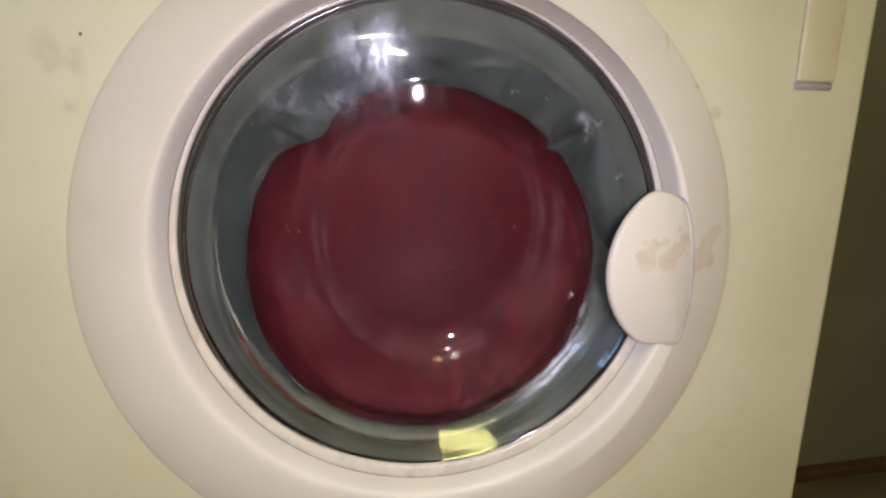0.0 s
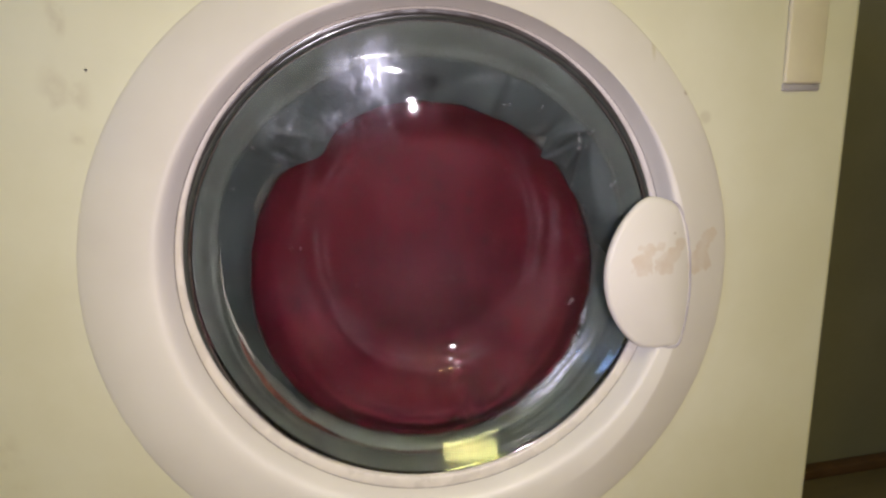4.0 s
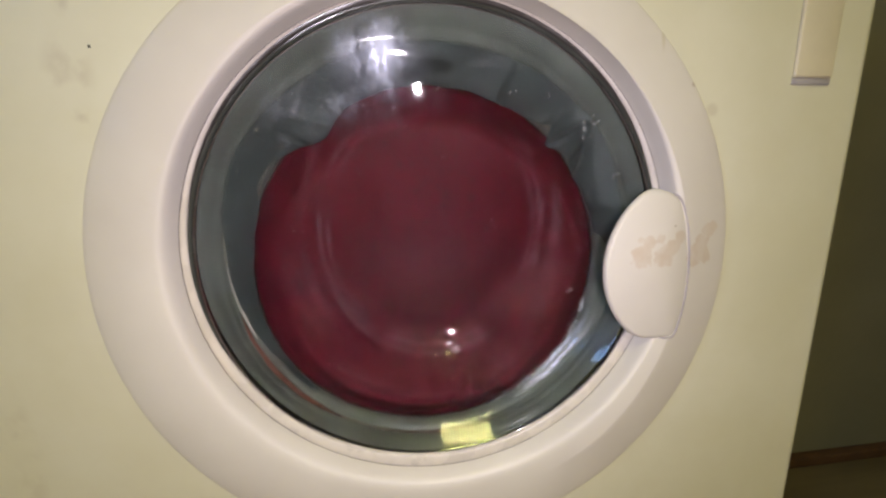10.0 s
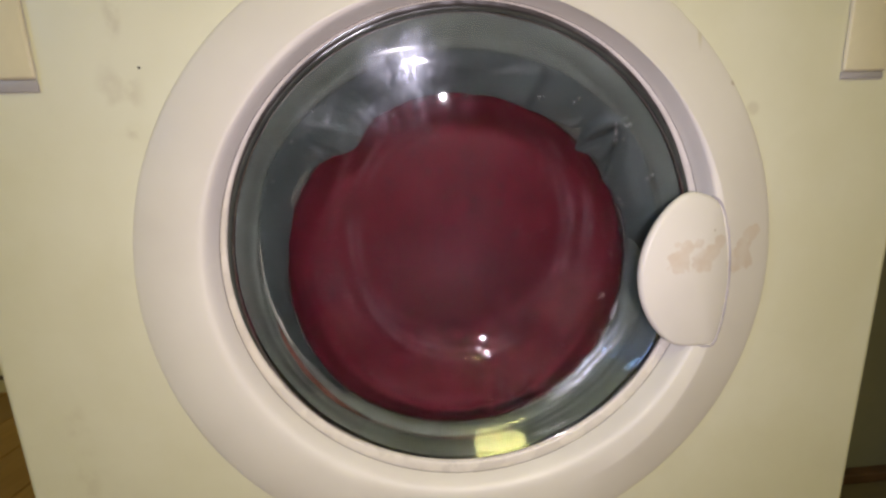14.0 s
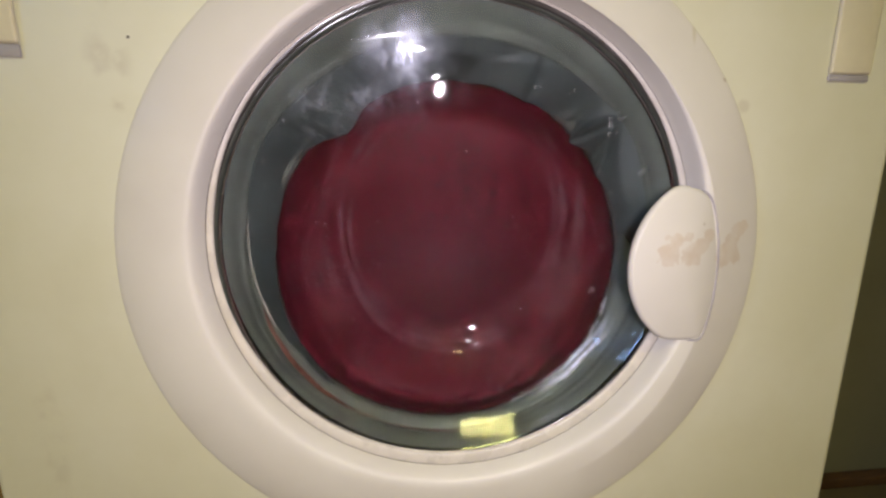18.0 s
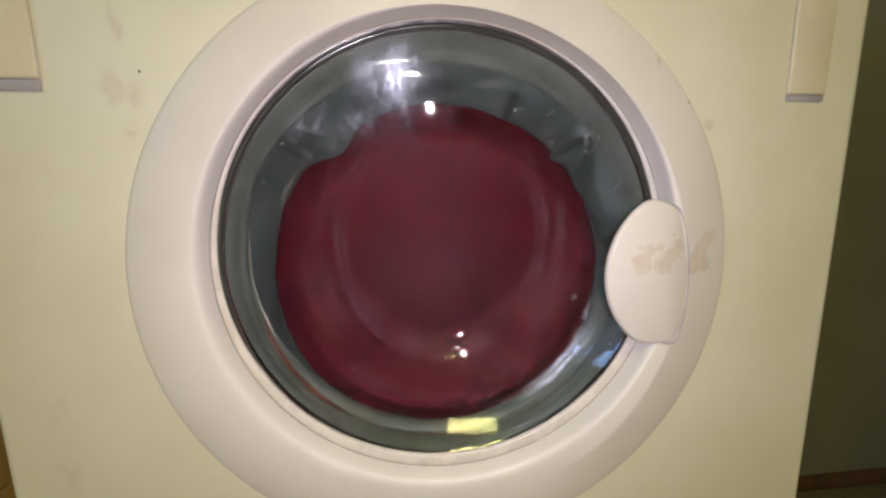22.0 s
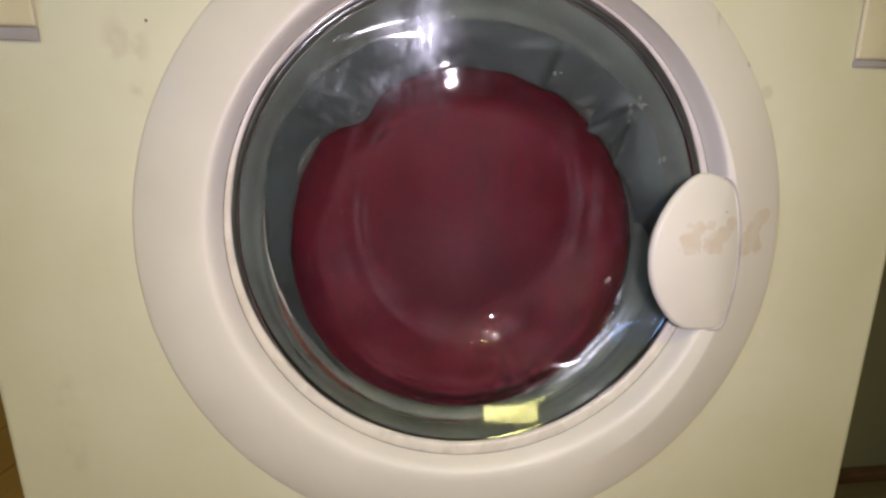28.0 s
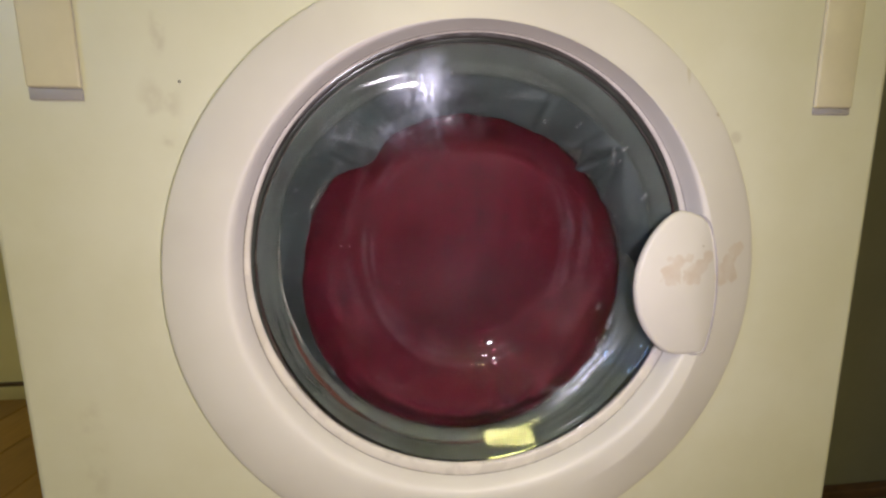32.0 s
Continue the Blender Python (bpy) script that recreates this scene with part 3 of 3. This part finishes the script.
def washing_machine():
    m = thing("washing_machine", (0, D / 2, 0), "aged white front-loading washing machine with a round glass door", "washing machine")
    front_panel(m)
    side_panel(m, -1)
    side_panel(m, 1)
    part("top_panel", box((-W, 0.0, H - 0.0295), (W, D, H), 0.006), ENAMEL, m)
    part("back_panel", box((-W + 0.002, D - 0.004, 0.02), (W - 0.002, D - 0.001, H - 0.03)), ENAMEL, m)
    part("base", box((-W + 0.01, 0.01, 0.0), (W - 0.01, D - 0.01, 0.0195), 0.003), SEAL, m)
    for x0, x1, low in ((-0.2690, -0.2396, 0.5945), (0.2418, 0.2715, 0.5922)):
        strip = part("corner_strip", box((x0, -0.0026, low), (x1, -0.0002, H - 0.035), 0.0016, 3), STRIP, m, "yellowed raised plastic strip")
        part("end_cap", box((x0 + 0.0002, -0.0012, 0.5880), (x1 - 0.0002, -0.0002, low - 0.0002), 0.0004), CAP, strip, "grey end cap")
    chip = bmesh.new()
    bmesh.ops.create_circle(chip, cap_ends=True, segments=9, radius=0.0008, matrix=pose(-0.1855, -0.0004, 0.6, 90))
    part("paint_chip", chip, SPECK, m, "tiny black chip in the enamel")
    door = part("door", sheet(ring_rows()), RING, m, "white plastic door ring", 50)
    def hoop(name, profile, material, label):
        part(name, sheet([circle(*GC, r, y, 192) for r, y in profile]), material, door, label, 50)

    hoop("glass_seal", ((0.1580, 0.005), (0.1580, 0.0010), (0.1576, 0.0007), (0.1571, 0.0010), (0.1570, 0.005)), SEAL, "dark brown seal round the glass")
    hoop("rim_ring", ((0.1570, 0.005), (0.1570, 0.0022), (0.1566, 0.0013), (0.1562, 0.0013), (0.1557, 0.00155), (0.1550, 0.0019), (0.1544, 0.0022), (0.1540, 0.0029), (0.1538, 0.0045)), BEAD, "dark glossy ring round the glass")
    hoop("inner_ring", ((0.1538, 0.0050), (0.1537, 0.0023), (0.1532, 0.0019), (0.1526, 0.0021), (0.1520, 0.0029), (0.1516, 0.0045)), RUBBER, "grey glossy inner ring")
    # the door ring's pale lip, set off-centre to shape its lit foot and dark top
    lap = []
    for f, y in ((0.0, 0.0040), (0.0, 0.0006), (0.06, 0.0003), (0.5, 0.0007), (0.9, 0.0012), (1.0, 0.0018), (1.0, 0.0045)):
        row = []
        for k in range(192):
            a = 2 * math.pi * k / 192
            inner = min(0.1571, 0.1530 + 0.0034 * math.cos(a - radians(95)))
            r = lerp(0.15712, inner, f)
            row.append((GC[0] + r * math.cos(a), y + 0.004 * (inner > 0.15705), GC[1] + r * math.sin(a)))
        lap.append(row)
    part("lip", sheet(lap), LIP, door, "pale grey inner lip of the door ring, widened where light falls", 60)
    loop = sheet([circle(*GC, 0.1505 + 0.0004 * math.cos(radians(a)), 0.0034 - 0.0004 * math.sin(radians(a)), 160) for a in range(0, 361, 45)])
    part("inner_seal", loop, SEAL, door, "thin dark inner seal", 80)
    outer, inner = bowl(glass_y), bowl(glass_in)
    glass = part("door_glass", sheet(outer + inner[::-1] + outer[:1]), GLASS, door, "clear thick glass bowl", 80)
    glass.visible_shadow = False
    base = handle_rows()
    # a darker strip on the ring stands in for shade in the handle's gap
    gap = []
    for grow, lift in ((0.94, 0.003), (0.985, -0.0007), (1.0, -0.0009)):
        row = []
        for x, _, z in base[4]:
            side = max(0.0, min(1.0, (x - 0.138) / 0.012))
            g = lerp(0.9, grow, side)
            px, pz = 0.138 + (x - 0.138) * g + 0.0010 * side * (grow > 0.95), 0.469 + (z - 0.469) * g
            row.append((px, lerp(-0.006, ring_y(px, pz) + lift, side), pz))
        gap.append(row)
    gap = sheet(gap)
    part("handle_gap_shade", gap, SHADE, door, "added strip for the shade in the gap round the handle", 40)
    part("handle", sheet(handle_rows(), caps=(-1,)), RING, door, "white door handle with torn sticker remnants", 60)
    gasket = part("gasket", sheet(gasket_rows()), RUBBER, m, "grey rubber door gasket", 70)
    # an added pale roll that stands in for a streak of reflected light
    fold = []
    for k in range(49):
        t = k / 48
        deg, w = lerp(163, 204, t), math.sin(math.pi * t ** 0.8) ** 0.6
        r = 0.1442 - 0.0022 * t
        row = []
        for b in range(0, 360, 30):
            rr, y = r + 0.0018 * w * math.cos(radians(b)), 0.0300 - 0.0016 * w * math.sin(radians(b))
            row.append((GC[0] + rr * math.cos(radians(deg)), y, GC[1] - 0.004 * t + rr * math.sin(radians(deg))))
        fold.append(row)
    part("gasket_shine", sheet(fold), FOLD_SHINE, gasket, "added pale fold in place of the shine on the gasket", 80)
    drum = [circle(*OC, r, y, 120) for r, y in ((0.152, 0.07), (0.158, 0.075), (0.225, 0.085), (0.235, 0.095), (0.235, 0.40), (0.20, 0.42), (0.02, 0.425))]
    part("drum", sheet(drum, caps=(6,)), STEEL, m, "steel washing drum", 50)


def grey_cloth():
    """A slate-grey garment crammed round the upper part of the drum's mouth, gathered at one spot."""
    def polar(deg, r):
        return Vector((OC[0] + r * math.cos(radians(deg)), OC[1] + r * math.sin(radians(deg))))

    folds = [(43, 0.150, 36, 0.122, 0.0035, 0.007), (43, 0.150, 47, 0.122, 0.0028, -0.008), (44, 0.152, 55, 0.128, 0.005, 0.007), (42, 0.150, 20, 0.136, 0.005, 0.005),
             (42, 0.15, 28, 0.128, 0.0028, -0.007), (68, 0.158, 66, 0.125, 0.0035, -0.004), (60, 0.156, 100, 0.148, 0.004, 0.003), (75, 0.15, 120, 0.144, 0.0045, -0.003),
             (128, 0.152, 127, 0.124, 0.014, 0.001), (118, 0.15, 115, 0.13, 0.003, -0.003), (140, 0.15, 137, 0.13, 0.004, -0.003), (163, 0.15, 166, 0.137, 0.005, 0.002), (132, 0.146, 124, 0.126, 0.0025, 0.003), (136, 0.142, 133, 0.124, 0.002, -0.003), (124, 0.146, 119, 0.128, 0.002, -0.0025)]
    lines = [(polar(a, r), polar(b, q), w, h) for a, r, b, q, w, h in folds]
    rows = []
    noise.seed_set(9)
    n = 400
    for i in range(26):
        t = i / 25
        row = []
        for k in range(n):
            deg = lerp(-6, 224, k / (n - 1))
            ends = max(0.0, 1 - (deg + 6) * 0.05)
            rb = 0.1312 - 0.0095 * math.exp(-((deg - 128) / 6.5) ** 2) + 0.003 * math.exp(-((deg - 150) / 9) ** 2) - 0.0035 * math.exp(-((deg - 45) / 2.5) ** 2)
            rb += 0.0055 * math.exp(-((deg - 50) / 1.8) ** 2) - 0.002 * math.exp(-((deg - 66) / 7) ** 2) + 0.017 * ends ** 1.5 + 0.0007 * math.sin(deg * 0.14) + 0.0004 * math.sin(deg * 0.5)
            reach = max(0.0, min(1.0, min(deg - 10, 172 - deg) / 30))
            far = max(0.0, min(1.0, (deg - 155) / 68))
            far = far * far * (3 - 2 * far)
            p = polar(deg, lerp(rb, lerp(0.1435 + 0.009 * reach * reach * (3 - 2 * reach), rb + 0.0005, far), t))
            y = lerp(0.0425, 0.0205, t ** 0.85 * (1 - 0.7 * far)) + 0.024 * ends * ends
            for a, b, w, h in lines:
                ab = b - a
                f = max(0.0, min(1.0, (p - a).dot(ab) / ab.dot(ab)))
                y -= 0.7 * h * math.exp(-((p - a - ab * f).length / w) ** 2) * (1 - 0.5 * t)
            y += 0.0010 * noise.noise((p.x * 55, 1.5, p.y * 55)) + 0.0002 * noise.noise((p.x * 160, 3.5, p.y * 160))
            row.append((p.x, max(y, glass_in(p.x, p.y) + 0.001), p.y))
        rows.append(row)
    bm = sheet(rows, closed=False)
    bmesh.ops.solidify(bm, geom=bm.faces[:], thickness=-0.0012)
    tagged(part("grey_garment", bm, SLATE, None, smooth=80), "wet slate-grey garment bunched above the red cloth", "laundry")


def water_drops():
    rng = random.Random(5)
    shape = bmesh.new()
    bmesh.ops.create_uvsphere(shape, u_segments=12, v_segments=8, radius=1.0)
    bmesh.ops.scale(shape, verts=shape.verts, vec=(1, 0.4, 1))
    mesh = bpy.data.meshes.new("water_drop")
    shape.to_mesh(mesh)
    shape.free()
    mesh.materials.append(WATER)
    mesh.polygons.foreach_set("use_smooth", [True] * len(mesh.polygons))
    # centre x, z, spread, count, largest radius
    spots = [(0.109, 0.567, 0.008, 14, 0.0015), (0.132, 0.546, 0.006, 6, 0.0014), (0.05, 0.585, 0.004, 3, 0.0012), (0.075, 0.579, 0.004, 2, 0.001), (0.125, 0.527, 0.006, 3, 0.0014),
             (0.118, 0.51, 0.005, 3, 0.0013), (-0.1265, 0.546, 0.0012, 2, 0.0018), (-0.125, 0.536, 0.001, 1, 0.0013), (-0.129, 0.519, 0.001, 1, 0.0012), (0.04, 0.491, 0.007, 4, 0.0008),
             (0.013, 0.461, 0.006, 4, 0.0009), (0.018, 0.415, 0.007, 5, 0.0008), (0.112, 0.436, 0.004, 3, 0.0014), (-0.03, 0.592, 0.022, 8, 0.001), (-0.085, 0.575, 0.02, 8, 0.0012),
             (0.0, 0.5, 0.09, 16, 0.0008), (0.085, 0.41, 0.02, 10, 0.0008), (-0.1, 0.5, 0.02, 6, 0.001)]
    for cx, cz, spread, count, big in spots:
        for _ in range(count):
            x, z = cx + rng.gauss(0, spread * 0.6), cz + rng.gauss(0, spread * 0.6)
            if math.hypot(x - GC[0], z - GC[1]) > 0.142:
                continue
            r = 0.98 * big * rng.uniform(0.5, 1.0)
            ob = new("water_drop", mesh)
            e = 0.002
            normal = Vector((glass_y(x + e, z) - glass_y(x - e, z), -2 * e, glass_y(x, z + e) - glass_y(x, z - e))).normalized()
            turn = normal.to_track_quat("-Y", "Z").to_matrix().to_4x4()
            ob.matrix_world = Matrix.Translation((x, glass_in(x, z) + 0.45 * r, z)) @ turn @ Matrix.Diagonal((r, r, r * rng.uniform(0.9, 1.5), 1))
            tagged(ob, "clear water drop clinging to the inside of the glass", "water drop", "water drops on the door glass")


def foam():
    """Fine suds along the lower lip of the gasket."""
    rng = random.Random(8)
    bm = bmesh.new()
    for _ in range(520):
        a = radians(rng.choice((rng.gauss(-27, 3), rng.gauss(-17, 2.5), rng.gauss(-42, 9), rng.gauss(-63, 5))))
        rad = OR_ - 0.0015 + rng.gauss(0, 0.0016)
        r = 0.00012 + 0.00045 * rng.random() ** 4
        bmesh.ops.create_icosphere(bm, subdivisions=1, radius=r, matrix=Matrix.Translation((OC[0] + rad * math.cos(a), 0.0465 + rng.gauss(0, 0.0012), OC[1] + rad * math.sin(a))))
    tagged(part("suds", bm, SUDS, None, smooth=80), "fine white soap suds along the gasket lip", "suds", kind="stuff")


def reddish_strip():
    """A thin reddish-brown strip along the fold of the gasket."""
    rows = gasket_rows()
    strip = []
    for k in range(128, 192):
        t = (k - 128) / 63
        w = math.sin(math.pi * t) ** 0.6
        row = []
        for f in range(7):
            p = 12.6 + 3.4 * w * (f / 3 - 1)
            i = int(p)
            a, b = rows[i][k], rows[i + 1][k]
            row.append((lerp(a[0], b[0], p - i), lerp(a[1], b[1], p - i) - 0.0003 * (1 if 0 < f < 6 else 0.1), lerp(a[2], b[2], p - i)))
        strip.append(row)
    tagged(part("reddish_strip", sheet(strip, closed=False), REDDISH, None, smooth=80), "thin glossy reddish-brown strip along the gasket fold", "water")


def laundry():
    rows = []
    n = 180
    noise.seed_set(4)
    for i in range(50):
        r = 0.149 * (1 - i / 50)
        row = []
        for x, _, z in circle(OC[0], OC[1], r, 0, n):
            g = glass_in(x, z) + 0.0012
            rim = max(0.0, (r - 0.122) / 0.027)
            hem = max(0.0, min(1.0, (r - 0.100) / 0.033))
            hem = hem * hem * (3 - 2 * hem)
            y = g + max(0.0, 0.052 - g) * hem + 0.009 * rim * rim
            fold = noise.noise((x * 26 + 0.35 * z * 26, 0.3, z * 9)) * 0.0016 + noise.noise((x * 60, 2.2, z * 30)) * 0.0013
            crumple = noise.noise((x * 120, 5.0, z * 75)) * 0.0045 * max(0.15, min(1.0, 0.5 + x / 0.05)) * max(0.0, min(1.0, (0.385 - z) / 0.03))
            y += 0.0038 + fold + crumple
            row.append((x, max(y, g), z))
        rows.append(row)
    bm = sheet(rows, caps=(49,))
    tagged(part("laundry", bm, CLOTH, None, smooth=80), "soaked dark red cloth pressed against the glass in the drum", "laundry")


room()
washing_machine()
laundry()
grey_cloth()
reddish_strip()
water_drops()
foam()
